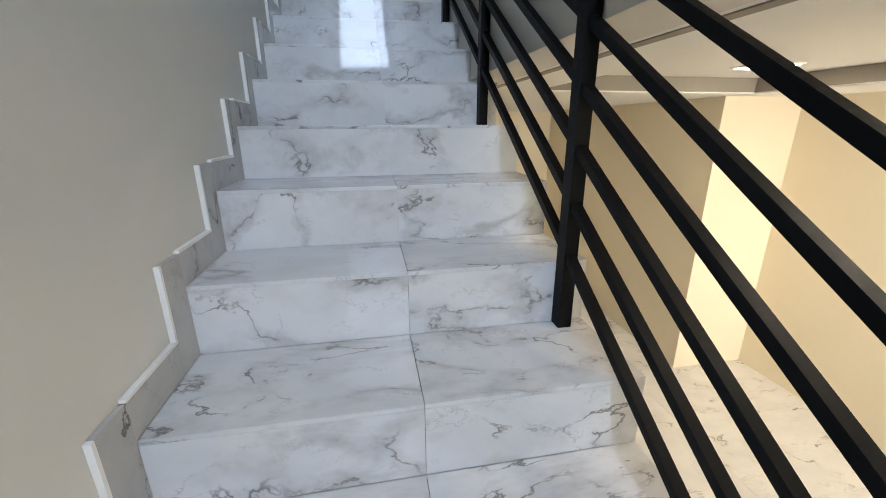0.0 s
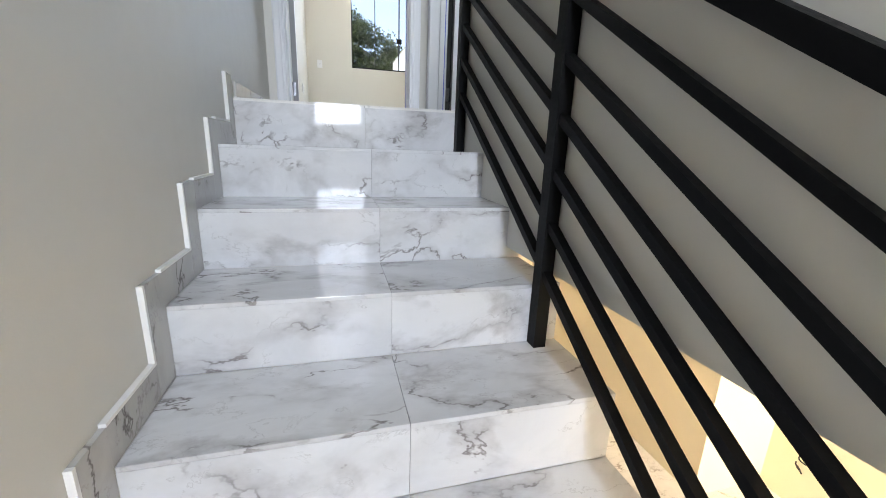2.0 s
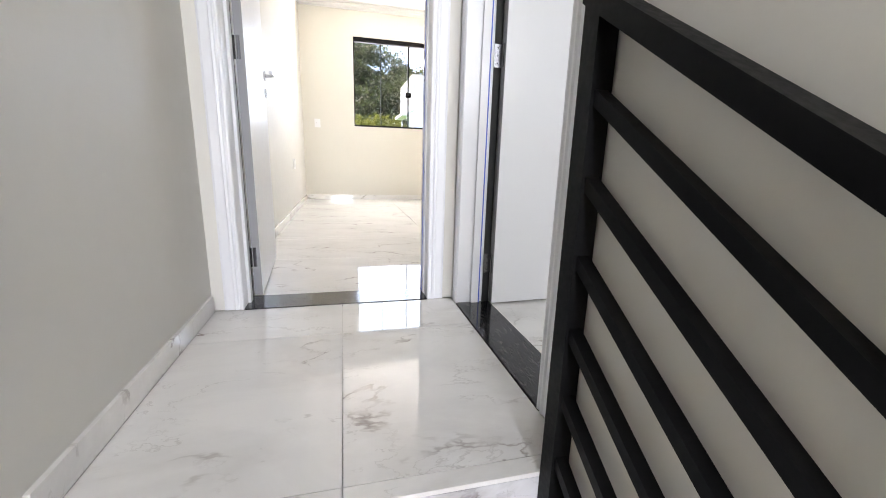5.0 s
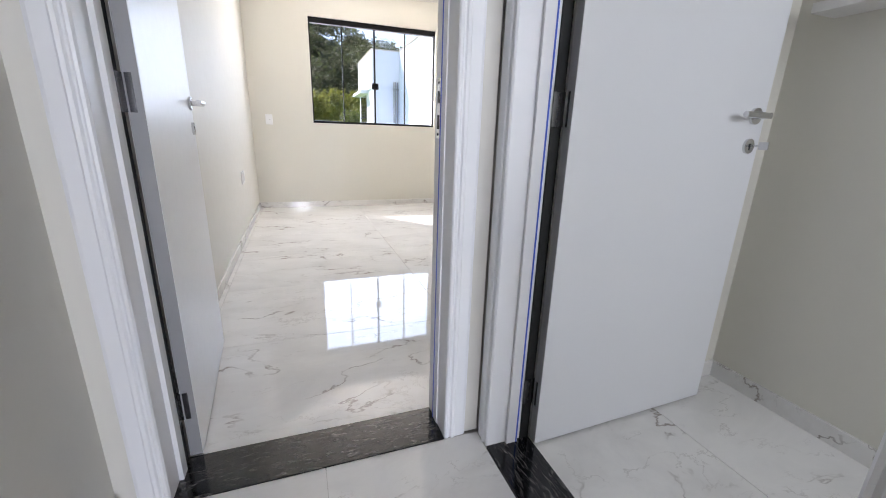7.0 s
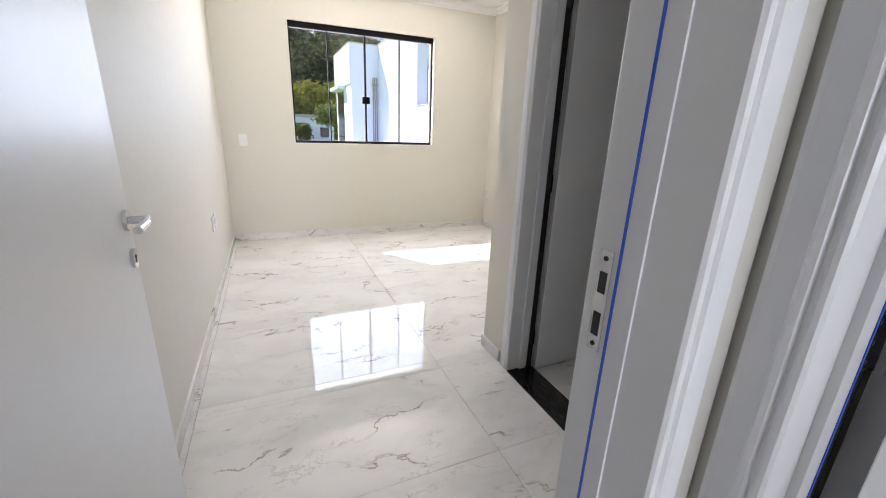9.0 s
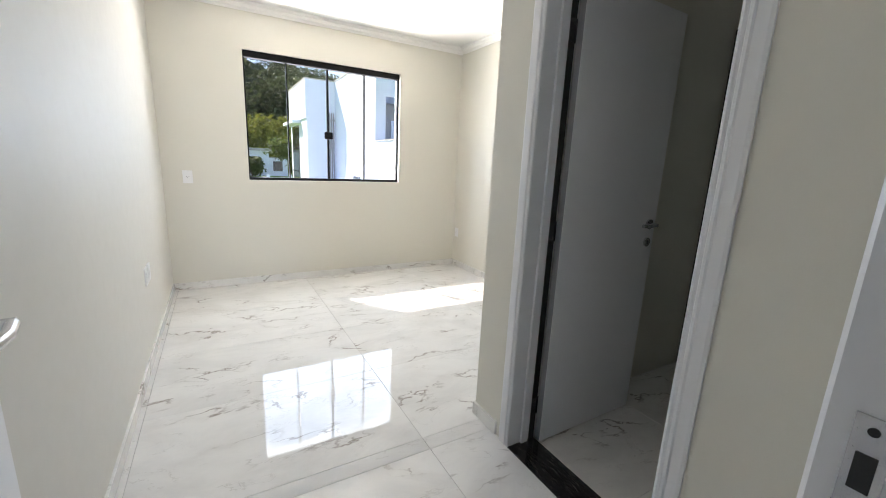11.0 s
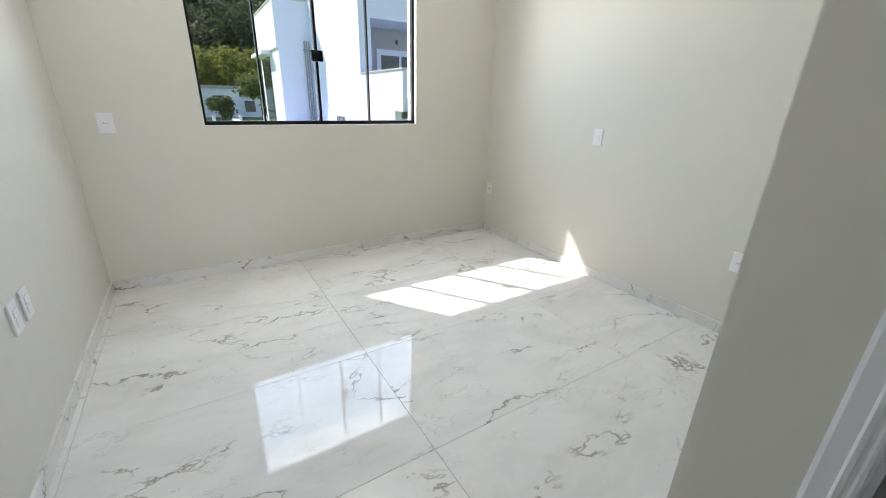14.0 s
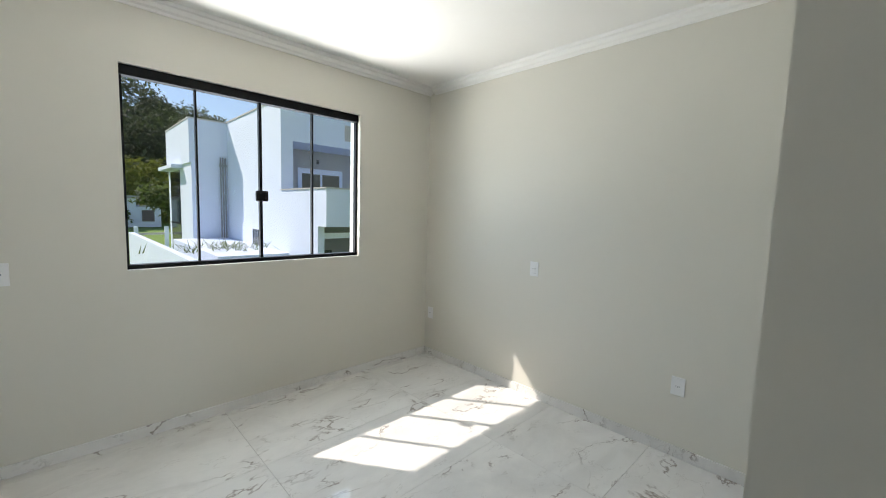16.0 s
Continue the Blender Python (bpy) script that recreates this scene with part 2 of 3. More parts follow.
def part(name, bm, mat, parent=None, label=""):
    ob = new(name, finish(bm, name, mat))
    if parent:
        ob.parent = parent
    if label:
        ob["label"] = label
    return ob


def group_base(name, m=None, **tags):
    ob = new(name)
    ob.empty_display_size = 0.1
    if m is not None:
        ob.matrix_world = m
    return tagged(ob, **tags)


def setting(name, bm, mat, label, category):
    return tagged(part(name, bm, mat), label, category, kind="structure")


def smooth(ob):
    for p in ob.data.polygons:
        p.use_smooth = True
    return ob


# ---- plan ----
XL, ZC, ZL = -0.012, 2.75, -3.06          # stair side wall, upper ceiling, lower floor
RISE, GO, STEPS = 0.18, 0.287, 17         # stairs; step 0 is the landing's edge at y = 0
YS, YN, YO = -5.0, 5.70, 5.86             # south wall, bedroom's window wall inside and outside
XE = 3.205                                # bedroom's east wall
WX0, WX1, WZ0, WZ1 = 0.724, 2.378, 1.098, 2.345
ZSLAB = -0.50
D1 = (0.112, 0.905)
DOOR_H = 2.10


def wall_with_hole(axis, a0, a1, u0, u1, z0, z1, holes):
    """A wall of thickness a0..a1 along u, pierced by holes (u0, u1, z0, z1)."""
    bm = bmesh.new()
    us = sorted({u0, u1, *(h[0] for h in holes), *(h[1] for h in holes)})
    for ua, ub in zip(us, us[1:]):
        mid = (ua + ub) / 2
        spans, z = [], z0
        for h in sorted((h for h in holes if h[0] < mid < h[1]), key=lambda h: h[2]):
            if h[2] > z:
                spans.append((z, h[2]))
            z = h[3]
        if z < z1:
            spans.append((z, z1))
        for za, zb in spans:
            if axis == "y":
                box(bm, ua, ub, a0, a1, za, zb)
            else:
                box(bm, a0, a1, ua, ub, za, zb)
    return bm


setting("wall_west", cube(XL - 0.15, XL, YS - 0.15, YO, ZL - 0.1, ZC + 0.1), PAINT_STAIR, "warm grey painted wall along the stairs and bedroom", "wall")
setting("wall_window", wall_with_hole("y", YN, YO, XL, XE + 0.15, -0.2, ZC + 0.1, [(WX0, WX1, WZ0, WZ1)]), PAINT, "warm grey bedroom wall with a sliding window", "wall")
setting("wall_east", cube(XE, XE + 0.15, 2.74, YN, -0.2, ZC + 0.1), PAINT, "warm grey bedroom wall with sockets and sun streaks", "wall")
setting("wall_landing", wall_with_hole("y", 1.10, 1.25, XL, 1.03, 0.0, ZC, [(D1[0] - 0.025, D1[1] + 0.025, -1, DOOR_H + 0.025)]), PAINT_STAIR, "warm grey wall with a white doorway at the stair landing", "wall")
setting("wall_stair_east", cube(0.970, 1.18, YS, -0.004, ZSLAB, ZC), PAINT_STAIR, "warm grey wall beside the stairs", "wall")
setting("wall_landing_east", wall_with_hole("x", 1.04, 1.18, -0.004, 1.25, ZSLAB, ZC, [(0.185, 1.035, 0.0, DOOR_H + 0.025)]), PAINT_STAIR, "warm grey wall with a white doorway beside the landing", "wall")
setting("wall_side_room_north", cube(1.18, 2.335, 1.10, 1.25, 0.0, ZC), PAINT, "pale wall behind the open white door", "wall")
setting("wall_side_room_east", cube(2.185, 2.335, -1.6, 1.10, 0.0, ZC), PAINT, "pale wall of the small side room", "wall")
setting("wall_side_room_south", wall_with_hole("y", -1.75, -1.6, 1.18, 2.335, 0.0, ZC, [(1.37, 2.07, 1.1, 2.1)]), PAINT, "pale wall closing the small side room", "wall")
setting("wall_bath_west", wall_with_hole("x", 1.60, 1.75, 1.25, 2.60, 0.0, ZC, [(1.715, 2.465, -1, DOOR_H + 0.025)]), PAINT, "warm grey wall with the bathroom doorway", "wall")
setting("wall_bath_north", wall_with_hole("y", 2.60, 2.74, 1.60, 4.55, 0.0, ZC, [(3.56, 4.09, 1.41, 2.03)]), PAINT, "warm grey wall ending beside the bathroom door", "wall")
setting("wall_bath_east", cube(4.40, 4.55, 1.10, 2.60, 0.0, ZC), MARBLE_STEP, "marble tiled bathroom wall", "wall")
setting("wall_bath_south", cube(2.335, 4.40, 1.10, 1.25, 0.0, ZC), PAINT, "pale bathroom wall", "wall")
setting("wall_bath_tiled", cube(3.29, 4.40, 2.588, 2.599, 0.0, 1.405), MARBLE_STEP, "marble tiled lower shower wall", "wall")
# the second hole is added to let the living room fill lamp in
setting("wall_south", wall_with_hole("y", YS - 0.15, YS, XL, 6.0, ZL - 0.1, ZC, [(0.1, 1.0, -0.05, 2.35), (2.2, 4.0, ZL + 0.2, -0.6)]), PAINT_STAIR, "wall with a tall stair window", "wall")
setting("wall_living_east", cube(4.10, 4.25, YS, 0.28, ZL, ZSLAB), PAINT_LIVING, "cream painted living room wall", "wall")
setting("wall_living_pier", cube(3.33, 4.25, 0.28, 3.65, ZL, ZSLAB), PAINT_LIVING, "cream painted projecting wall downstairs", "wall")
setting("wall_living_north", cube(XL, 3.33, 3.5, 3.65, ZL, ZSLAB), PAINT_LIVING, "cream painted far living room wall", "wall")

# floors and ceilings
setting("floor_bedroom", cube(XL, 4.55, 0.0125, YO, -0.2, -0.012), GROUT, "upper floor of large polished marble tiles", "floor")
setting("floor_slab_east", cube(1.06, 4.55, YS, 0.012, -0.2, -0.012), GROUT, "upper floor slab", "floor")
setting("floor_living", cube(XL - 0.1, 6.0, YS - 0.15, 3.65, ZL - 0.15, ZL - 0.012), GROUT, "lower floor of polished marble tiles", "floor")
# runs 0.69 past the window wall as an unseen eave trimming the sunlight
setting("ceiling_upper", cube(XL, 4.55, YS, YO + 0.69, ZC, ZC + 0.15), CEIL, "smooth white ceiling", "ceiling")
ring = join(cube(1.18, 6.0, YS, YS + 0.6, ZSLAB, -0.2), cube(1.18, 1.55, YS + 0.6, 0.05, ZSLAB, -0.2), cube(3.35, 6.0, YS + 0.6, 0.05, ZSLAB, -0.2),
            cube(XL, 6.0, 0.05, 3.65, ZSLAB, -0.2), cube(1.55, 3.35, YS + 0.6, 0.05, ZSLAB + 0.11, -0.2))
setting("ceiling_living", ring, CEIL, "white living room ceiling with a recessed tray", "ceiling")
# grey that carries the shade of the tray reveal and the ceiling slot
TRAY_SHADE = plain("tray_and_slot_shade", (0.30, 0.27, 0.23), 0.8)
setting("trim_tray", join(cube(1.56, 3.34, 0.035, 0.048, ZSLAB + 0.01, ZSLAB + 0.108), cube(3.335, 3.348, YS + 0.6, 0.03, ZSLAB + 0.01, ZSLAB + 0.108)), TRAY_SHADE, "grey strips coloured as the shaded reveal of the ceiling tray", "trim")
# a dark strip drawn for the slot's shade; no slot is cut
setting("trim_ceiling_slot", cube(1.20, 1.24, YS, 0.05, ZSLAB - 0.004, ZSLAB), TRAY_SHADE, "thin dark strip drawn as the shade of a living room ceiling slot", "trim")


def crown(name, axis, along0, along1, at, sign):
    pts = [(0, 0), (0.012 * sign, 0), (0.02 * sign, 0.012), (0.04 * sign, 0.02), (0.05 * sign, 0.045), (0.068 * sign, 0.05), (0.075 * sign, 0.069), (0, 0.069)]
    bm = prism([(at + u, ZC - 0.07 + v) for u, v in pts], axis, along0, along1)
    setting(name, bm, CEIL, "white stepped plaster ceiling moulding", "moulding")


crown("trim_crown_window", "x", 0.0, XE, YN, -1)
crown("trim_crown_east", "y", 2.74, YN - 0.075, XE, -1)
crown("trim_crown_west", "y", 1.25, YN - 0.075, XL, 1)
crown("trim_crown_bath", "x", 1.60, XE - 0.075, 2.74, 1)


# skirting: marble strips, 70 mm high
def skirting(name, x0, x1, y0, y1, z=0.0, h=0.07):
    o = setting(name, cube(x0, x1, y0, y1, z, z + h, bevel=0.0015), MARBLE, "low marble skirting strip along the wall", "skirting")
    return o


skirting("baseboard_window", XL + 0.012, XE - 0.012, YN - 0.012, YN)
skirting("baseboard_east", XE - 0.012, XE, 2.74, YN)
skirting("baseboard_west", XL, XL + 0.012, 1.27, YN)
skirting("baseboard_landing", XL, XL + 0.012, 0.07, 1.08)
skirting("baseboard_corner", 1.588, 1.60, 2.545, 2.752)
skirting("baseboard_bath_end", 1.60, XE - 0.012, 2.74, 2.752)
skirting("baseboard_bath_front", 1.588, 1.60, 1.25, 1.64)
skirting("baseboard_side_room", 2.173, 2.185, -1.6, 1.10)
skirting("baseboard_side_north", 1.30, 2.173, 1.088, 1.10)
skirting("baseboard_stair_east", 1.028, 1.04, 0.0, 0.13)

# ---- staircase ----
stairs = group_base("staircase", label="straight flight of polished white marble stairs with grey veins", category="staircase")
XR = 1.020
saw = [(0.0, -0.012)]
for i in range(STEPS):
    saw += [(-GO * i + 0.012, -0.012 - RISE * i), (-GO * i + 0.012, -0.012 - RISE * (i + 1))]
saw = saw[1:] + [(-GO * (STEPS - 1), ZL), (-GO * (STEPS - 4) , ZL)]
saw.append((0.012, -0.45))
core = prism(saw, "x", 0.002, XR - 0.004)
part("stair_core", core, PAINT_STAIR, stairs, "plastered stair body")
SPLIT = 0.52
riser_l = finish(cube(0, SPLIT - 0.001, 0, 0.011, 0, RISE - 0.0115), "riser_tile", MARBLE_STEP)
riser_r = finish(cube(0, XR - SPLIT - 0.001, 0, 0.011, 0, RISE - 0.0115), "riser_tile", MARBLE_STEP)
tread_l = finish(cube(0, SPLIT - 0.001, 0, GO - 0.001, 0, 0.0115, bevel=0.0015), "tread_tile", MARBLE_STEP)
tread_r = finish(cube(0, XR - SPLIT - 0.001, 0, GO - 0.001, 0, 0.0115, bevel=0.0015), "tread_tile", MARBLE_STEP)
for i in range(STEPS):
    for name, me, x, y, z in (("riser_tile", riser_l, 0, 0, -RISE), ("riser_tile", riser_r, SPLIT, 0, -RISE),
                              ("tread_tile", tread_l, 0, -GO, -RISE), ("tread_tile", tread_r, SPLIT, -GO, -RISE)):
        dz = -0.0115 if name == "tread_tile" else 0.0
        if name == "tread_tile" and i == STEPS - 1:
            continue
        o = new(name, me)
        o.parent = stairs
        o.location = (x, -GO * i + y, -RISE * i + z + dz)

# stepped skirting on the side wall with its raw white edge
KH = 0.082
for i in range(STEPS):
    y, z = -GO * i, -RISE * i
    run = [(y - KH - 0.004, z - RISE), (y, z - RISE), (y, z + KH), (y - KH - 0.004, z + KH)]
    setting("baseboard_stair", prism(run, "x", XL + 0.001, XL + 0.0115), SKIRT, "upright piece of stepped marble skirting", "skirting")
    run = [(y - GO, z - RISE), (y - KH - 0.005, z - RISE), (y - KH - 0.005, z - RISE + KH), (y - GO, z - RISE + KH)]
    setting("baseboard_stair", prism(run, "x", XL + 0.001, XL + 0.0115), SKIRT, "level piece of stepped marble skirting", "skirting")
    edge = [(y - KH - 0.012, z - RISE + KH), (y - KH - 0.004, z - RISE + KH), (y - KH - 0.004, z + KH + 0.0), (y - KH - 0.012, z + KH)]
    edge2 = [(y - GO, z - RISE + KH), (y - KH - 0.012, z - RISE + KH), (y - KH - 0.012, z - RISE + KH + 0.007), (y - GO, z - RISE + KH + 0.007)]
    setting("trim_stair_edge", join(prism(edge, "x", XL + 0.001, XL + 0.013), prism(edge2, "x", XL + 0.001, XL + 0.013)), TILE_EDGE, "white cut edge of the stepped skirting", "trim")

# ---- railing ----
rail = group_base("stair_railing", label="black painted steel railing with six sloping bars", category="railing")
SL = RISE / GO + 0.023                    # the bars fall a little faster than the flight
PX0, PX1 = 0.926, 0.964


def sloped(y0, y1, h, thick, x0, x1):
    """A bar that follows the flight, h above the line of the step edges."""
    t = thick / 2 * math.hypot(1, SL)
    return prism([(y0, SL * y0 + h - t), (y1, SL * y1 + h - t), (y1, SL * y1 + h + t), (y0, SL * y0 + h + t)], "x", x0, x1)


post_at = [(-GO * k) for k in (0, 3, 6, 9, 12)]
for y in post_at:
    y0, y1 = y - 0.045, y - 0.003
    base = round((y) / GO) * RISE - RISE
    top0, top1 = SL * y0 + 0.906, SL * y1 + 0.906
    part("post", prism([(y0, base), (y1, base), (y1, top1), (y0, top0)], "x", PX0, PX1), BLACK_STEEL, rail)
for k in range(6):
    for a, b in zip(post_at[1:], post_at):
        part("bar", sloped(a - 0.004, b - 0.046, 0.091 + 0.1385 * k, 0.022, 0.932, 0.956), BLACK_STEEL, rail)
part("top_rail", sloped(post_at[-1] - 0.1, -0.002, 0.924, 0.032, 0.921, 0.967), BLACK_STEEL, rail)


# ---- doors ----
def casing(u0, u1, height, v, sign):
    """Moulded architrave on one face of the wall, round an opening u0..u1."""
    w = 0.075
    prof = [(0.0, 0.0), (0.0, 0.010), (0.004, 0.015), (0.010, 0.016), (0.015, 0.012), (0.019, 0.012), (0.023, 0.017), (0.031, 0.018), (0.036, 0.014), (0.066, 0.013), (w, 0.009), (w, 0.0)]
    left = prism([(u0 - p, v + sign * q) for p, q in prof], "z", 0.002, height + w)
    right = prism([(u1 + p, v + sign * q) for p, q in prof], "z", 0.002, height + w)
    top = prism([(v + sign * q, height + p) for p, q in prof], "x", u0, u1)
    return left, right, top


def lever_handle(parent, u, v, z, side, reach):
    """A bent chrome lever on a round rose, with a key rose below."""
    h = part("handle", join(tube((u, v, z), (u, v + side * 0.009, z), 0.026, 24), tube((u, v + side * 0.009, z), (u, v + side * 0.05, z), 0.0095, 12),
                            tube((u, v + side * 0.045, z), (u + reach * 0.05, v + side * 0.052, z), 0.009, 12),
                            tube((u + reach * 0.048, v + side * 0.052, z), (u + reach * 0.115, v + side * 0.046, z), 0.0095, 12)), CHROME, parent, "chrome lever handle")
    k = part("key_rose", join(tube((u, v, z - 0.095), (u, v + side * 0.008, z - 0.095), 0.024, 24)), CHROME, parent, "round chrome key rose")
    part("keyhole", join(tube((u, v + side * 0.008, z - 0.092), (u, v + side * 0.0088, z - 0.092), 0.006, 10), cube(u - 0.003, u + 0.003, min(v + side * 0.008, v + side * 0.0088), max(v + side * 0.008, v + side * 0.0088), z - 0.108, z - 0.092)), STEEL_DARK, k)
    return h, k


def doorway(name, m, width, thick, swing, label, leaf_w=None, key=False, film=""):
    """Local x runs from the hinges across the opening, local y through the wall to the side the leaf opens to."""
    d = group_base(name, m, label=label, category="door", kind="structure")
    for nm, bms in (("casing_front", casing(0, width, DOOR_H, 0, -1)), ("casing_back", casing(0, width, DOOR_H, thick, 1))):
        for b in bms:
            part(nm, b, FRAME_WHITE, d)
    for a, b in ((-0.024, 0.0), (width, width + 0.024)):
        part("jamb", cube(a, b, 0.0, thick, 0.0, DOOR_H + 0.024), FRAME_WHITE, d)
    part("head", cube(0, width, 0.0, thick, DOOR_H, DOOR_H + 0.024), FRAME_WHITE, d)
    part("door_stop", join(cube(0, 0.012, thick - 0.085, thick - 0.045, 0, DOOR_H), cube(width - 0.004, width, thick - 0.085, thick - 0.045, 0, DOOR_H)), FRAME_WHITE, d)
    # black strip on the hinge jamb, drawn for the shade of the open gap
    part("seal", join(cube(0, 0.004, thick - 0.030, thick + 0.002, 0.005, DOOR_H)), GAP_SHADE, d)
    if film:
        at = width - 0.0054 if film == "latch" else 0.0122
        part("film_strip", cube(at, at + 0.0013, thick - 0.052, thick - 0.047, 0.003, DOOR_H - 0.01), BLUE_TAPE, d, "blue protective film edge")
    part("threshold", cube(0, width, -0.012, thick + 0.004, -0.011, 0.004), GRANITE, d, "polished black granite threshold")
    s = part("strike_plate", cube(width - 0.002, width - 0.0004, thick - 0.034, thick - 0.008, 0.985, 1.155), CHROME, d, "brushed steel strike plate")
    part("latch_hole", join(cube(width - 0.003, width - 0.0022, thick - 0.028, thick - 0.014, 1.085, 1.120), cube(width - 0.003, width - 0.0022, thick - 0.028, thick - 0.014, 1.012, 1.052)), STEEL_DARK, s)
    part("screw", join(tube((width - 0.0022, thick - 0.021, 1.142), (width - 0.0032, thick - 0.021, 1.142), 0.004, 10), tube((width - 0.0022, thick - 0.021, 0.997), (width - 0.0032, thick - 0.021, 0.997), 0.004, 10)), STEEL_DARK, s)
    # the leaf swings about its hinge at (0.003, thick + 0.004)
    lw = leaf_w or width - 0.006
    leaf = part("leaf", cube(0.0, lw, -0.036, 0.0, 0.010, DOOR_H - 0.004, bevel=0.0015), DOOR_WHITE, d)
    leaf.location, leaf.rotation_euler = (0.010, thick + 0.002, 0), (0, 0, radians(swing))
    part("leaf_edge", cube(-0.0012, -0.0002, -0.0345, -0.0015, 0.012, DOOR_H - 0.006), EDGE_GREY, leaf, "grey unpainted hinge edge")
    lever_handle(leaf, lw - 0.055, -0.036, 1.085, -1, -1)
    lever_handle(leaf, lw - 0.055, 0.0, 1.085, 1, -1)
    if key:
        part("key", join(tube((lw - 0.055, -0.044, 0.992), (lw - 0.055, -0.075, 0.992), 0.003, 8), cube(lw - 0.057, lw - 0.053, -0.1, -0.072, 0.98, 1.004)), CHROME, leaf, "key left in the lock")
    for z in (0.19, 1.07, 1.90):
        h = part("hinge", join(tube((0.002, thick + 0.006, z - 0.045), (0.002, thick + 0.006, z + 0.045), 0.006, 12),
                               cube(0.0042, 0.0058, thick - 0.032, thick + 0.004, z - 0.045, z + 0.045),
                               cube(0.001, 0.03, thick + 0.0012, thick + 0.0032, z - 0.045, z + 0.045)), HINGE_STEEL, d, "steel butt hinge")
        part("screw", join(*[tube((0.0058, thick - 0.016, z + dz), (0.0066, thick - 0.016, z + dz), 0.0035, 8) for dz in (-0.03, 0, 0.03)]), STEEL_DARK, h)
    return d


doorway("door_1", pose(D1[0], 1.10, 0), D1[1] - D1[0], 0.15, 94.0, "open white bedroom door with chrome lever at the landing", leaf_w=0.75, film="latch")
doorway("door_2", pose(1.04, 1.010, 0, 0, 0, -90), 0.80, 0.14, 92.0, "open white side room door with a key in its lock", key=True, film="hinge", leaf_w=0.785)
doorway("door_3", pose(1.60, 2.440, 0, 0, 0, -90), 0.70, 0.15, 91.0, "open white bathroom door with a chrome lever")


# ---- bedroom window ----
win = group_base("window_1", label="four-pane frameless sliding window with black aluminium tracks", category="window", kind="structure")
GY = 5.765
part("top_track", cube(WX0, WX1, GY - 0.035, GY + 0.03, WZ1 - 0.062, WZ1, bevel=0.003), BLACK_ALU, win)
part("bottom_track", cube(WX0, WX1, GY - 0.03, GY + 0.03, WZ0, WZ0 + 0.028, bevel=0.003), BLACK_ALU, win)
for a in (WX0, WX1 - 0.016):
    part("side_track", cube(a, a + 0.016, GY - 0.02, GY + 0.02, WZ0 + 0.028, WZ1 - 0.062), BLACK_ALU, win)
xs = [WX0 + 0.016, 1.127, 1.544, 1.957, WX1 - 0.016]
for k in range(4):
    dy = 0.010 if k in (0, 3) else -0.010
    o = part("pane", cube(xs[k] - 0.0, xs[k + 1], GY + dy - 0.004, GY + dy + 0.004, WZ0 + 0.012, WZ1 - 0.03), GLASS, win)
    o.visible_shadow = False
for x, wd in ((1.127, 0.006), (1.544, 0.010), (1.957, 0.006)):
    part("edge_seal", cube(x - wd, x + wd, GY - 0.016, GY + 0.016, WZ0 + 0.029, WZ1 - 0.063), BLACK_ALU, win)
lt = part("latch", cube(1.544 - 0.045, 1.544 + 0.045, GY - 0.045, GY - 0.016, 1.555, 1.635, bevel=0.012), BLACK_ALU, win, "black plastic sliding latch")
part("latch_knob", cube(1.56, 1.578, GY - 0.055, GY - 0.0455, 1.575, 1.615, bevel=0.003), BLACK_ALU, lt)
part("sill", cube(WX0, WX1, YN + 0.001, YO, WZ0 - 0.001, WZ0 + 0.0012), TILE_EDGE, win)

# bathroom window, high in the shower
bw = group_base("window_2", label="small black-framed bathroom window in a white reveal", category="window", kind="structure")
part("window_frame", join(cube(3.56, 4.09, 2.70, 2.73, 1.41, 1.44), cube(3.56, 4.09, 2.70, 2.73, 1.985, 2.03), cube(3.56, 3.58, 2.70, 2.73, 1.44, 1.985), cube(4.065, 4.09, 2.70, 2.73, 1.44, 1.985)), BLACK_ALU, bw)
part("middle_stile", cube(3.815, 3.84, 2.695, 2.725, 1.44, 1.985), BLACK_ALU, bw)
part("latch", cube(3.80, 3.86, 2.67, 2.695, 1.68, 1.74, bevel=0.008), BLACK_ALU, bw)
for a, b in ((3.58, 3.815), (3.84, 4.065)):
    o = part("pane", cube(a, b, 2.711, 2.717, 1.44, 1.985), GLASS, bw)
    o.visible_shadow = False

# shower screen
sh = group_base("shower_screen", label="clear glass shower screen with black aluminium frame", category="shower screen")
part("pane", cube(3.288, 3.296, 1.27, 2.575, 0.03, 2.2), GLASS_DARK, sh)
part("frame_bottom", cube(3.28, 3.304, 1.25, 2.60, 0.0, 0.03), BLACK_ALU, sh)
part("frame_side", cube(3.28, 3.304, 2.575, 2.60, 0.03, 2.2), BLACK_ALU, sh)
part("frame_top", cube(3.28, 3.304, 1.25, 2.60, 2.2, 2.235), BLACK_ALU, sh)
part("knob", tube((3.24, 2.36, 1.02), (3.288, 2.36, 1.02), 0.018, 16), BLACK_ALU, sh)


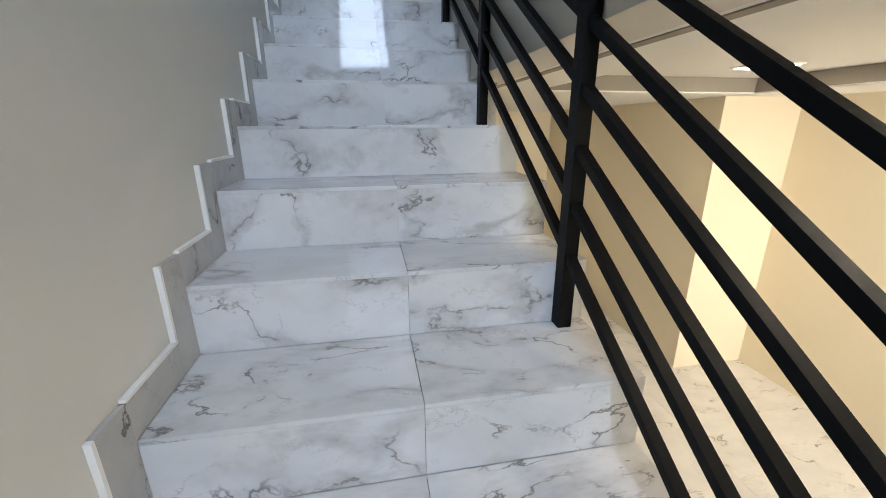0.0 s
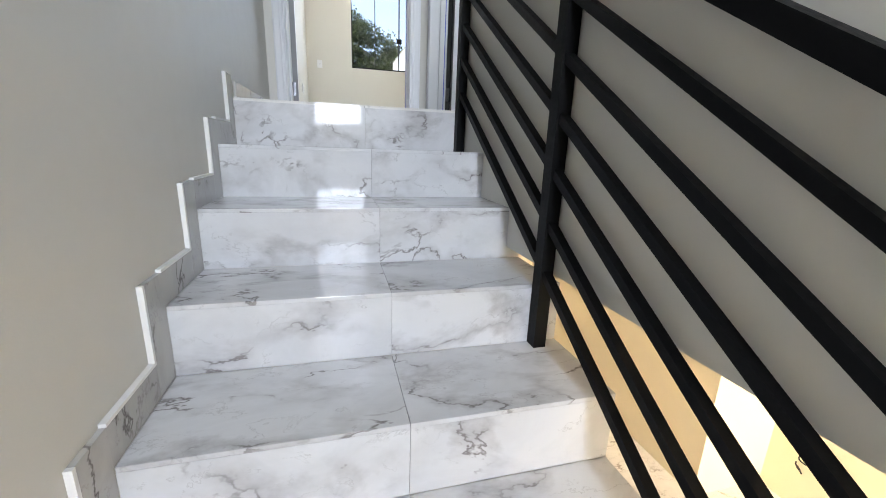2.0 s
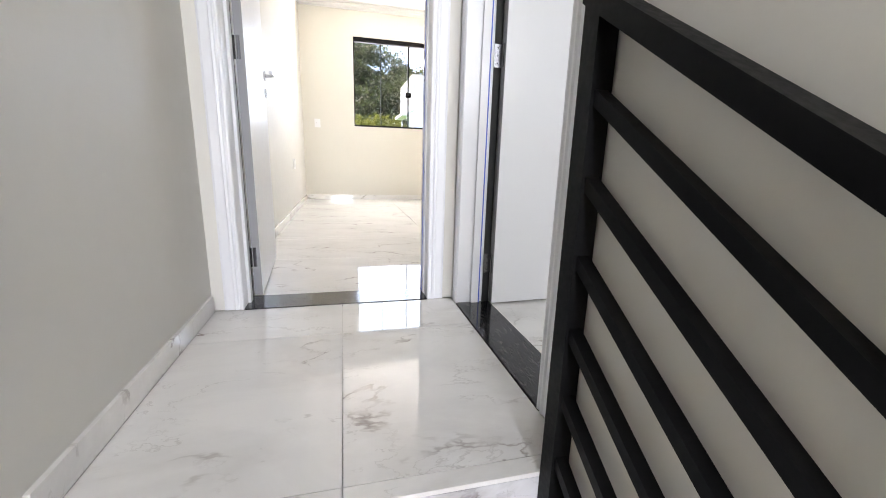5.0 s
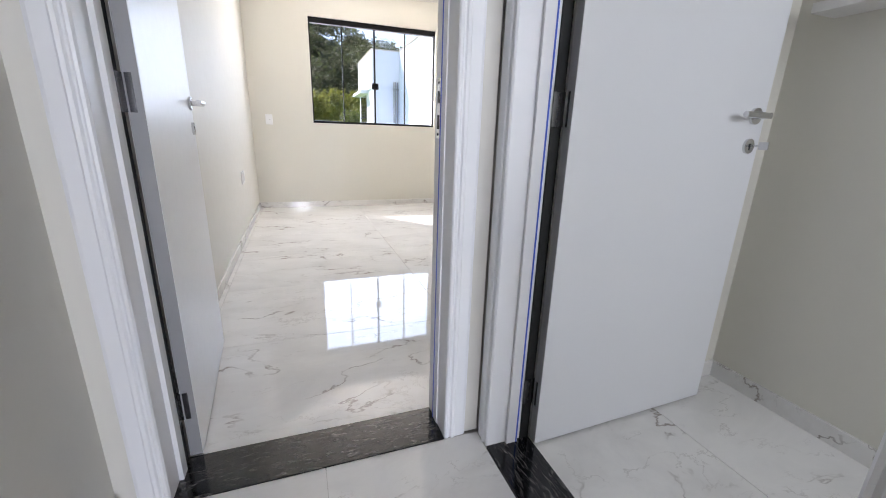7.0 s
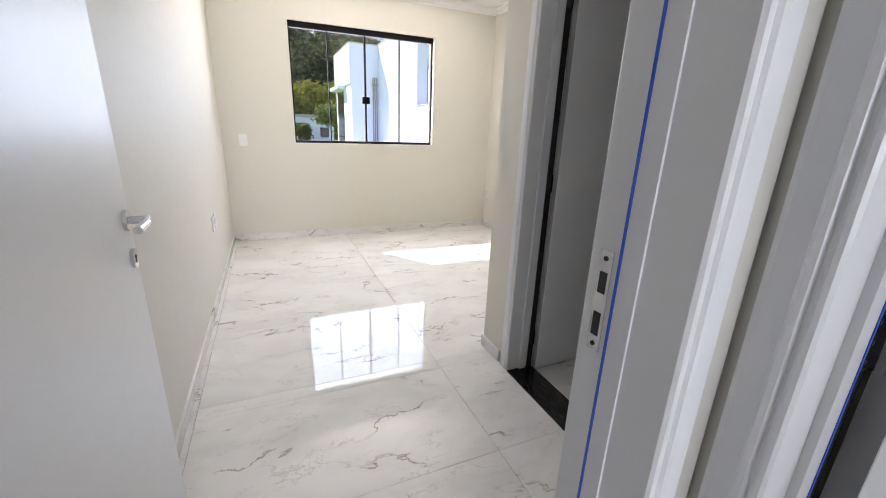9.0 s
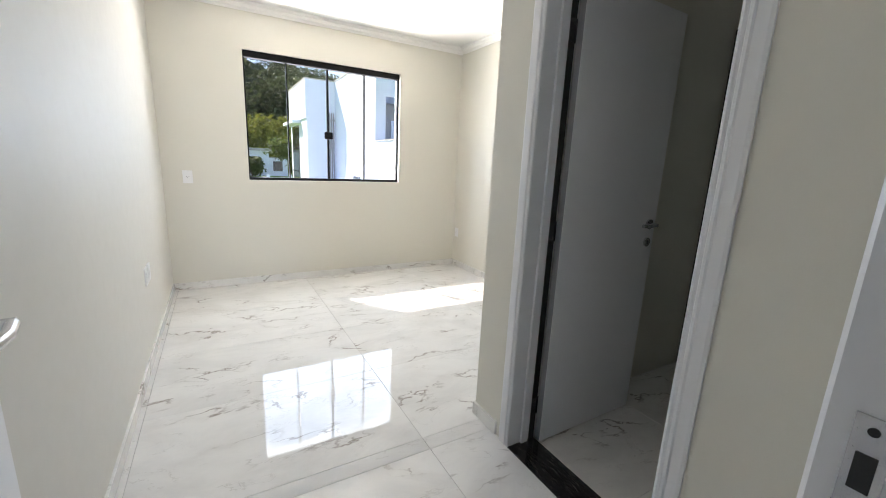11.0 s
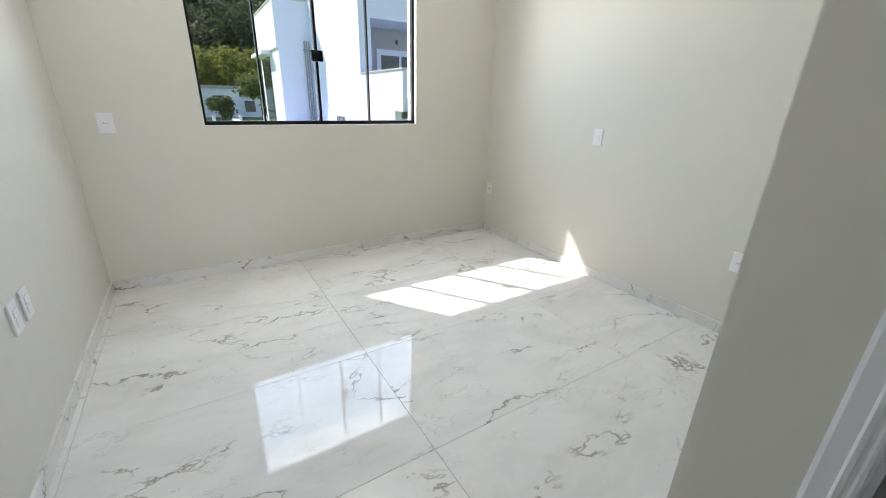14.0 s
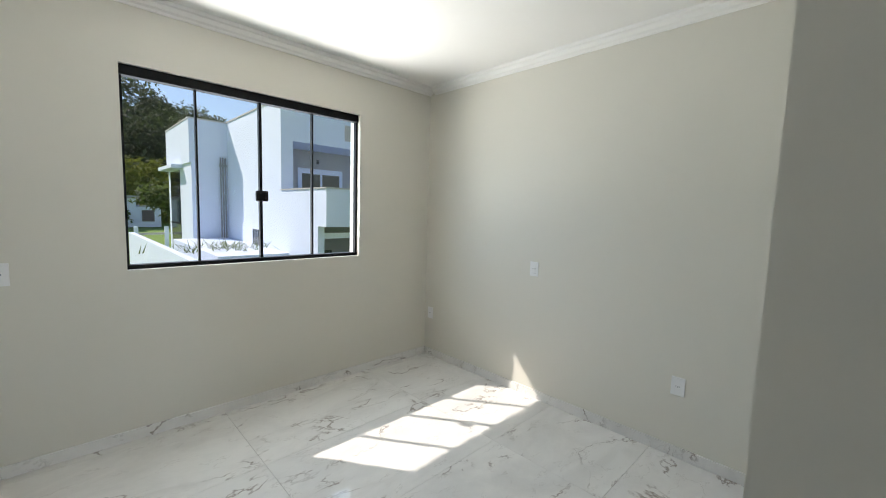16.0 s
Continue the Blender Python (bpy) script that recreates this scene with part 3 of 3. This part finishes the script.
# ---- sockets and switches ----
def plate(name, m, w, h, kind, label):
    """A wall plate in the local xz plane, facing -y."""
    p = group_base(name, m, label=label, category="socket" if "socket" in name else "switch", group="electric wall plates")
    part("plate", cube(-w / 2, w / 2, -0.009, 0.0, -h / 2, h / 2, bevel=0.003), PLASTIC, p)
    if kind == "socket":
        part("insert", prism([(math.cos(a) * (0.024 if abs(math.cos(a)) > 0.5 else 0.02), math.sin(a) * 0.013) for a in [i * math.tau / 6 for i in range(6)]], "y", -0.0105, -0.0085), PLASTIC, p)
        for dx in (-0.010, 0, 0.010):
            part("pin_hole", tube((dx, -0.0105, -0.002 if dx == 0 else 0.001), (dx, -0.0112, -0.002 if dx == 0 else 0.001), 0.0028, 8), STEEL_DARK, p)
    elif kind == "switch":
        for dz in (-0.018, 0.018):
            part("rocker", cube(-0.018, 0.018, -0.0125, -0.0088, dz - 0.0145, dz + 0.0145, bevel=0.0015), PLASTIC, p)
            part("gap_line", cube(-0.02, 0.02, -0.0094, -0.0089, dz - 0.017, dz - 0.0155), GREY_PLASTIC, p)
    return p


plate("wall_socket", pose(0.191, YN, 1.119), 0.082, 0.122, "socket", "white plastic wall socket plate beside the window")
plate("wall_socket", pose(XE, 5.615, 0.454, 0, 0, -90), 0.075, 0.118, "socket", "white plastic wall socket low in the corner")
plate("light_switch", pose(XE, 4.378, 1.075, 0, 0, -90), 0.075, 0.118, "switch", "white double switch plate on the sunlit wall")
plate("wall_socket", pose(XE, 3.284, 0.462, 0, 0, -90), 0.078, 0.118, "socket", "white plastic wall socket near the skirting")
for y in (4.225, 4.345):
    plate("light_switch", pose(XL, y, 0.55, 0, 0, 90), 0.075, 0.118, "switch", "white blank plates low on the bedroom wall")
plate("light_switch", pose(3.0, 3.5, -1.85), 0.08, 0.12, "socket", "white switch plate on the cream living room wall")


# stone ledge in the side room
tagged(part("wall_ledge", cube(2.06, 2.185, 0.30, 0.99, 1.40, 1.43, bevel=0.003), TILE_EDGE), "narrow pale stone ledge on the side room wall", "ledge")

# shower mixer and hose, dim behind the glass
mix = group_base("shower_mixer", pose(3.75, 2.588, 1.05), label="chrome shower mixer with a hanging hose", category="shower")
part("body", join(tube((-0.08, -0.04, 0), (0.08, -0.04, 0), 0.022, 14), tube((0, 0, 0), (0, -0.05, 0), 0.03, 16)), CHROME, mix)
part("hose", join(*[tube((0.05 * math.sin(k * 0.4), -0.05, -0.05 * k), (0.05 * math.sin(k * 0.4 + 0.4), -0.05, -0.05 * (k + 1)), 0.008, 6) for k in range(9)]), CHROME, mix)

# ---- living room below ----
def led_panel(x, y, z, label):
    p = group_base("ceiling_light", pose(x, y, z), label=label, category="ceiling light", group="living room ceiling lights")
    part("frame", cube(-0.125, 0.125, -0.125, 0.125, -0.012, 0.0, bevel=0.002), CEIL, p)
    part("diffuser", cube(-0.108, 0.108, -0.108, 0.108, -0.0145, -0.0122), PANEL_GLOW, p)
    return p


for x, y in ((2.75, -0.55), (2.75, -2.2), (1.95, -2.2), (1.95, -3.6), (2.75, -3.6)):
    led_panel(x, y, ZSLAB + 0.11, "square recessed warm ceiling light panel")
led_panel(1.6, 1.6, ZSLAB, "square warm ceiling light near the far wall")

wire = group_base("hanging_wire", pose(4.10, 0.02, -2.55), label="black cable looping from a bare wall box", category="cable")
cu = bmesh.new()
prev = None
pts = [Vector((-0.01 - 0.03 * math.sin(k * 0.5), 0.035 * math.sin(k * 0.75) * (1 if k > 6 else 0.3), -0.011 * min(k, 14) + (0.012 * (k - 14) if k > 14 else 0))) for k in range(20)]
loop = join(*[tube(a, b, 0.006, 6) for a, b in zip(pts, pts[1:])])
part("cable", loop, WIRE, wire)
part("wall_box", cube(-0.004, 0.0, -0.05, 0.03, -0.01, 0.02), STEEL_DARK, wire)

# ---- outside ----
GZ = -1.75
ground = bmesh.new()
N = 60
gv = {}
for i in range(N + 1):
    for j in range(N + 1):
        x, y = -120 + 300 * i / N, -60 + 260 * j / N
        gv[i, j] = ground.verts.new((x, y, GZ - (1.5 if y < 6.5 else 0) + 1.1 * max(0.0, min(1.0, (y - 24) / 22))))
for i in range(N):
    for j in range(N):
        ground.faces.new((gv[i, j], gv[i + 1, j], gv[i + 1, j + 1], gv[i, j + 1]))
ext = bmesh.new()
setting("ground", ground, GRASS, "sunlit green lawn and field outside", "ground")
plain_far = bmesh.new()
box(plain_far, -3000, 3000, -3000, 3000, GZ - 3.2, GZ - 3.0)
setting("ground_far", plain_far, GRASS, "distant green land", "ground")


def hill_height(x, y):
    """A wooded ridge that falls to the right behind the neighbour's house."""
    rise = max(0.0, min(1.0, (y - 56) / 36))
    top = 20.5 - 0.42 * (x - 8) * (1 if x > 8 else 0.3) + 1.6 * math.sin(x * 0.13) + 1.2 * math.sin(x * 0.31 + 1)
    return GZ + max(1.0, top) * rise ** 0.8


hill = bmesh.new()
hv = {}
for i in range(51):
    for j in range(21):
        x, y = -70 + 160 * i / 50, 55 + 70 * j / 20
        hv[i, j] = hill.verts.new((x, y, hill_height(x, y) - 0.2))
for i in range(50):
    for j in range(20):
        hill.faces.new((hv[i, j], hv[i + 1, j], hv[i + 1, j + 1], hv[i, j + 1]))
setting("ground_hill", hill, WOODS, "dark slope of the wooded hill", "hill")


def foliage(n, place, size, rng):
    """Leaf sprays: bent quads turned every way, from one array of points."""
    verts, faces = [], []
    for _ in range(n):
        c, s = place(), size * rng.uniform(0.6, 1.5)
        q = Euler((rng.uniform(-1.0, 1.0), rng.uniform(-1.0, 1.0), rng.uniform(0, 6.28))).to_matrix()
        k = len(verts)
        for u, v, w in ((-0.5, 0, 0), (0, -0.32, 0.1), (0.55, 0.02, -0.05), (0.05, 0.34, 0.12)):
            verts.append(c + q @ Vector((u * s, v * s, w * s)))
        faces.append((k, k + 1, k + 2, k + 3))
    me = bpy.data.meshes.new("foliage")
    me.from_pydata(verts, [], faces)
    return me


rng = random.Random(7)
crowns = []
for _ in range(330):
    x, y = rng.uniform(-40, 55), rng.uniform(57, 100)
    r = rng.uniform(2.0, 4.2)
    crowns.append((Vector((x, y, hill_height(x, y) + r * 0.6)), r))


def in_crowns():
    c, r = rng.choice(crowns)
    d = Vector((rng.gauss(0, 1), rng.gauss(0, 1), rng.gauss(0, 1))).normalized() * r * rng.uniform(0.75, 1.08)
    lump = 1 + 0.25 * noise.noise((c + d) * 0.5)
    return c + Vector((d.x * lump, d.y * lump, abs(d.z) * 1.15 * lump - 0.3 * r))


me = foliage(150000, in_crowns, 0.5, rng)
me.materials.append(WOODS)
tagged(new("hillside_woods", me), "dense dark green forest covering the hillside", "woods", kind="stuff")


def bamboo_clump(x, y, n, height, spread, seed):
    r = random.Random(seed)
    b = group_base("bamboo_clump", pose(x, y, -0.65), label="yellow-green feathery bamboo clump before the woods", category="bamboo", group="bamboo before the woods")
    stems, tips = [], []
    for _ in range(n):
        a, d = r.uniform(0, 6.28), spread * math.sqrt(r.random())
        foot = Vector((d * math.cos(a) * 0.45, d * math.sin(a) * 0.3, 0))
        tip = Vector((d * math.cos(a) * 1.2, d * math.sin(a) * 0.6, height * r.uniform(0.65, 1.0)))
        stems.append(tube(foot, tip, 0.04, 5, 0.01))
        tips.append((foot, tip))
    part("stems", join(*stems), BAMBOO, b)

    def spot():
        f, t = r.choice(tips)
        k = r.uniform(0.25, 1.05)
        return f.lerp(t, k) + Vector((r.gauss(0, 0.28), r.gauss(0, 0.25), r.gauss(0, 0.25)))
    lm = foliage(6500, spot, 0.34, r)
    lm.materials.append(BAMBOO)
    o = new("leaves", lm)
    o.parent = b
    return b


bamboo_clump(5.2, 52.0, 30, 6.2, 2.6, 3)
bamboo_clump(8.6, 53.0, 26, 5.6, 2.4, 4)
bamboo_clump(1.4, 53.5, 26, 5.8, 2.6, 5)


def small_tree(x, y, height, seed, mat, label):
    r = random.Random(seed)
    t = group_base("tree", pose(x, y, -1.15), label=label, category="tree")
    limbs = [tube((0, 0, 0), (0, 0, height * 0.55), 0.09, 8, 0.05)]
    ends = []
    for _ in range(9):
        a = r.uniform(0, 6.28)
        e = Vector((math.cos(a) * height * 0.28, math.sin(a) * height * 0.28, height * r.uniform(0.55, 1.0)))
        limbs.append(tube((0, 0, height * r.uniform(0.3, 0.55)), e, 0.04, 6, 0.012))
        ends.append(e)
    part("trunk", join(*limbs), BARK, t)

    def spot():
        return r.choice(ends) + Vector((r.gauss(0, 1), r.gauss(0, 1), r.gauss(0, 0.8))) * height * 0.11
    lm = foliage(2200, spot, 0.3, r)
    lm.materials.append(mat)
    o = new("crown", lm)
    o.parent = t
    return t


small_tree(6.1, 36.0, 3.9, 11, SHRUB, "slender light green tree beside the neighbouring house")
small_tree(3.4, 44.0, 2.0, 12, SHRUB, "low bushy green tree by the small house")


# neighbouring house: a main block with a balcony and a tower-like box behind it
HX, HY0, HY1, HTOP = 5.64, 15.6, 21.3, 4.95
house = group_base("neighbouring_house", pose(0, 0, 0), label="white two-storey modern house with balcony and boxy tower", category="house")
YB = 12.56
main = join(cube(HX, HX + 0.4, HY0, 30, GZ, HTOP), cube(HX + 0.4, 20, HY0 + 1.6, 30, GZ, HTOP), cube(HX + 0.4, 20, HY0, HY0 + 1.6, 3.68, HTOP),
            cube(HX, HX + 0.2, 13.05, HY0, GZ, 1.0), cube(HX, 20, YB, HY0, 1.0, 1.17), cube(HX + 0.4, 20, HY0, HY0 + 1.6, 1.0, 1.17))
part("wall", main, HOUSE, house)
part("balcony_parapet", join(cube(HX, HX + 0.14, YB + 0.14, HY0, 1.17, 2.05), cube(HX, 20, YB, YB + 0.14, 1.171, 2.05)), HOUSE, house)
part("coping", join(cube(HX - 0.03, HX + 0.17, YB - 0.03, HY0, 2.05, 2.09), cube(HX + 0.17, 20, YB - 0.03, YB + 0.17, 2.05, 2.09)), COPING, house)
part("roof_coping", join(cube(HX - 0.03, HX + 0.17, HY0 - 0.03, HY1, HTOP, HTOP + 0.05), cube(HX + 0.17, 20, HY0 - 0.03, HY0 + 0.17, HTOP, HTOP + 0.05)), COPING, house)
part("balcony_back_wall", cube(HX + 0.41, 20, HY0 + 1.585, HY0 + 1.598, 1.18, 3.67), HOUSE_GREY, house)
w = part("balcony_window", cube(HX + 1.25, HX + 3.1, HY0 + 1.54, HY0 + 1.58, 1.18, 3.0), HOUSE, house)
part("pane", cube(HX + 1.40, HX + 2.95, HY0 + 1.52, HY0 + 1.539, 1.2, 2.8), WIN_DARK, w)
part("mullion", cube(HX + 2.12, HX + 2.2, HY0 + 1.50, HY0 + 1.519, 1.2, 2.8), HOUSE, w)
part("vent", cube(HX + 2.0, HX + 2.1, HY0 + 1.55, HY0 + 1.584, 3.2, 3.35), WIN_DARK, house)
part("high_window", cube(HX + 2.3, HX + 3.1, HY0 - 0.02, HY0 - 0.002, 3.95, 4.5), COPING, house)
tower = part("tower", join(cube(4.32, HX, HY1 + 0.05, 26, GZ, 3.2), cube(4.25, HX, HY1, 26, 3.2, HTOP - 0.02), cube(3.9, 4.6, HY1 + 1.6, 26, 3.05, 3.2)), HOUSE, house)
part("tower_coping", join(cube(4.22, HX, HY1 - 0.03, HY1 + 0.17, HTOP - 0.02, HTOP + 0.03), cube(4.22, 4.42, HY1 + 0.17, 26, HTOP - 0.02, HTOP + 0.03)), COPING, tower)
part("tower_glazing", cube(4.305, 4.318, HY1 + 2.2, 25.5, GZ + 0.2, 3.0), WIN_DARK, tower)
for z in (-0.6, 0.6, 1.8):
    part("glazing_bar", cube(4.28, 4.304, HY1 + 2.2, 25.5, z, z + 0.06), BLACK_ALU, tower)
for dx in (0.0, 0.09, 0.18):
    part("downpipe", tube((5.36 + dx, HY1 - 0.06, GZ), (5.36 + dx, HY1 - 0.06, 3.5), 0.03, 10), PIPE, tower)
part("pipe_head", cube(5.3, 5.6, HY1 - 0.11, HY1 - 0.01, 3.12, 3.2), PIPE, tower)
lw = part("lower_window", cube(HX - 0.03, HX - 0.002, 17.3, 18.3, -0.6, 0.72), HOUSE, house)
for k in range(5):
    part("pane", cube(HX - 0.04, HX - 0.031, 17.36 + k * 0.185, 17.49 + k * 0.185, -0.55, 0.66), WIN_DARK, lw)
part("garage_back", cube(HX + 0.3, 20, HY0 + 1.57, HY0 + 1.598, GZ + 0.1, 0.95), HOUSE_GREY, house)
part("garage_beam", cube(HX + 0.25, HX + 2.6, 13.3, 13.5, 0.62, 0.78), HOUSE, house)
part("garage_panel", cube(HX + 0.5, HX + 0.95, 14.0, 14.05, GZ, 0.2), WIN_DARK, house)

# garden wall, fence and small house beyond the lawn
gw = tagged(part("garden_wall", prism([(8.5, GZ), (21.0, GZ), (21.0, 0.42), (8.5, 0.42)], "x", 2.20, 2.36), HOUSE), "white rendered garden boundary wall", "wall")
cot = group_base("small_house", pose(3.6, 47.5, -0.65), label="low white house with flat roofs beyond the lawn", category="house")
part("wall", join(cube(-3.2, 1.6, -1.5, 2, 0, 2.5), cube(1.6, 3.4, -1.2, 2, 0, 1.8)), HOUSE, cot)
part("roof", join(cube(-3.5, 1.8, -1.8, 2.2, 2.5, 2.75), cube(1.8, 3.5, -1.3, 2.1, 1.8, 1.9)), HOUSE_GREY, cot)
part("window", cube(2.0, 2.9, -1.24, -1.201, 0.5, 1.5), WIN_DARK, cot)
part("window", cube(-0.6, 0.8, -1.54, -1.501, 0.6, 1.9), WIN_DARK, cot)
fence = group_base("fence", pose(0, 32.0, -1.4), label="low white concrete fence with a level rail", category="fence")
for k in range(7):
    part("post", cube(-2.5 + k * 1.5, -2.3 + k * 1.5, -0.1, 0.1, 0, 1.5), HOUSE, fence)
part("rail", cube(-2.5, 6.7, -0.05, 0.05, 1.0, 1.12), COPING, fence)


def weeds(x, y, z, n, h, seed, label):
    r = random.Random(seed)
    blades = bmesh.new()
    for _ in range(n):
        a = Vector((r.gauss(0, 0.5), r.gauss(0, 0.2), 0))
        b = a + Vector((r.gauss(0, 0.16), r.gauss(0, 0.16), h * r.uniform(0.4, 1.0)))
        wv = Vector((0.02, 0.01, 0))
        blades.faces.new([blades.verts.new(p) for p in (a - wv, a + wv, b + wv * 0.2, b - wv * 0.2)])
    o = part("weeds", blades, SHRUB)
    o.location = (x, y, z)
    return tagged(o, label, "weeds", kind="stuff")


bed = tagged(part("terrace_block", prism([(15.0, GZ), (21.2, GZ), (21.2, 0.12), (15.0, 0.05)], "x", 3.6, 5.63), HOUSE), "low white terrace block against the house", "terrace")
for k in range(7):
    weeds(3.4 + 0.33 * k, 16.0 + 0.6 * (k % 4), 0.10, 18, 0.28, 20 + k, "wild grass and weeds along the terrace edge")

# ---- marble floor tiles ----
tile_mesh = {}


def tiles(parent, x0, x1, y0, y1, z, jx, jy, step=1.22, deep=0.735, mat=MARBLE):
    """Oblong tiles with 2 mm joints, cut at the walls; jx, jy lie on a joint."""
    xa = [x0] + [v for v in (jx + step * k for k in range(-12, 13)) if x0 + 0.01 < v < x1 - 0.01] + [x1]
    ya = [y0] + [v for v in (jy + deep * k for k in range(-12, 13)) if y0 + 0.01 < v < y1 - 0.01] + [y1]
    for a, b in zip(xa, xa[1:]):
        for c, d in zip(ya, ya[1:]):
            key = (round(b - a, 3), round(d - c, 3), mat.name)
            if key not in tile_mesh:
                tile_mesh[key] = finish(cube(0.0009, b - a - 0.0009, 0.0009, d - c - 0.0009, -0.0115, 0.0, bevel=0.0006), "tile", mat)
            o = new("tile", tile_mesh[key])
            o.location = (a, c, z)
            o.parent = parent


fl = bpy.data.objects["floor_bedroom"]
tiles(fl, XL, 3.205, 2.60, YN, 0.0, 1.245, 3.42)
tiles(fl, XL, 1.60, 1.255, 2.60, 0.0, 1.245, 3.42)
tiles(fl, 1.755, 4.40, 1.25, 2.60, 0.0, 1.245, 3.42)
tiles(fl, 0.0, 1.025, 0.0, 1.087, 0.0, 0.517, 0.782)
tiles(fl, 1.185, 2.185, 0.0, 1.10, 0.0, 0.517, 0.3)
tiles(bpy.data.objects["floor_slab_east"], 1.185, 2.185, -1.6, 0.0, 0.0, 0.517, 0.3)
tiles(bpy.data.objects["floor_living"], 1.06, 4.10, YS, 3.5, ZL, 1.6, 0.3)
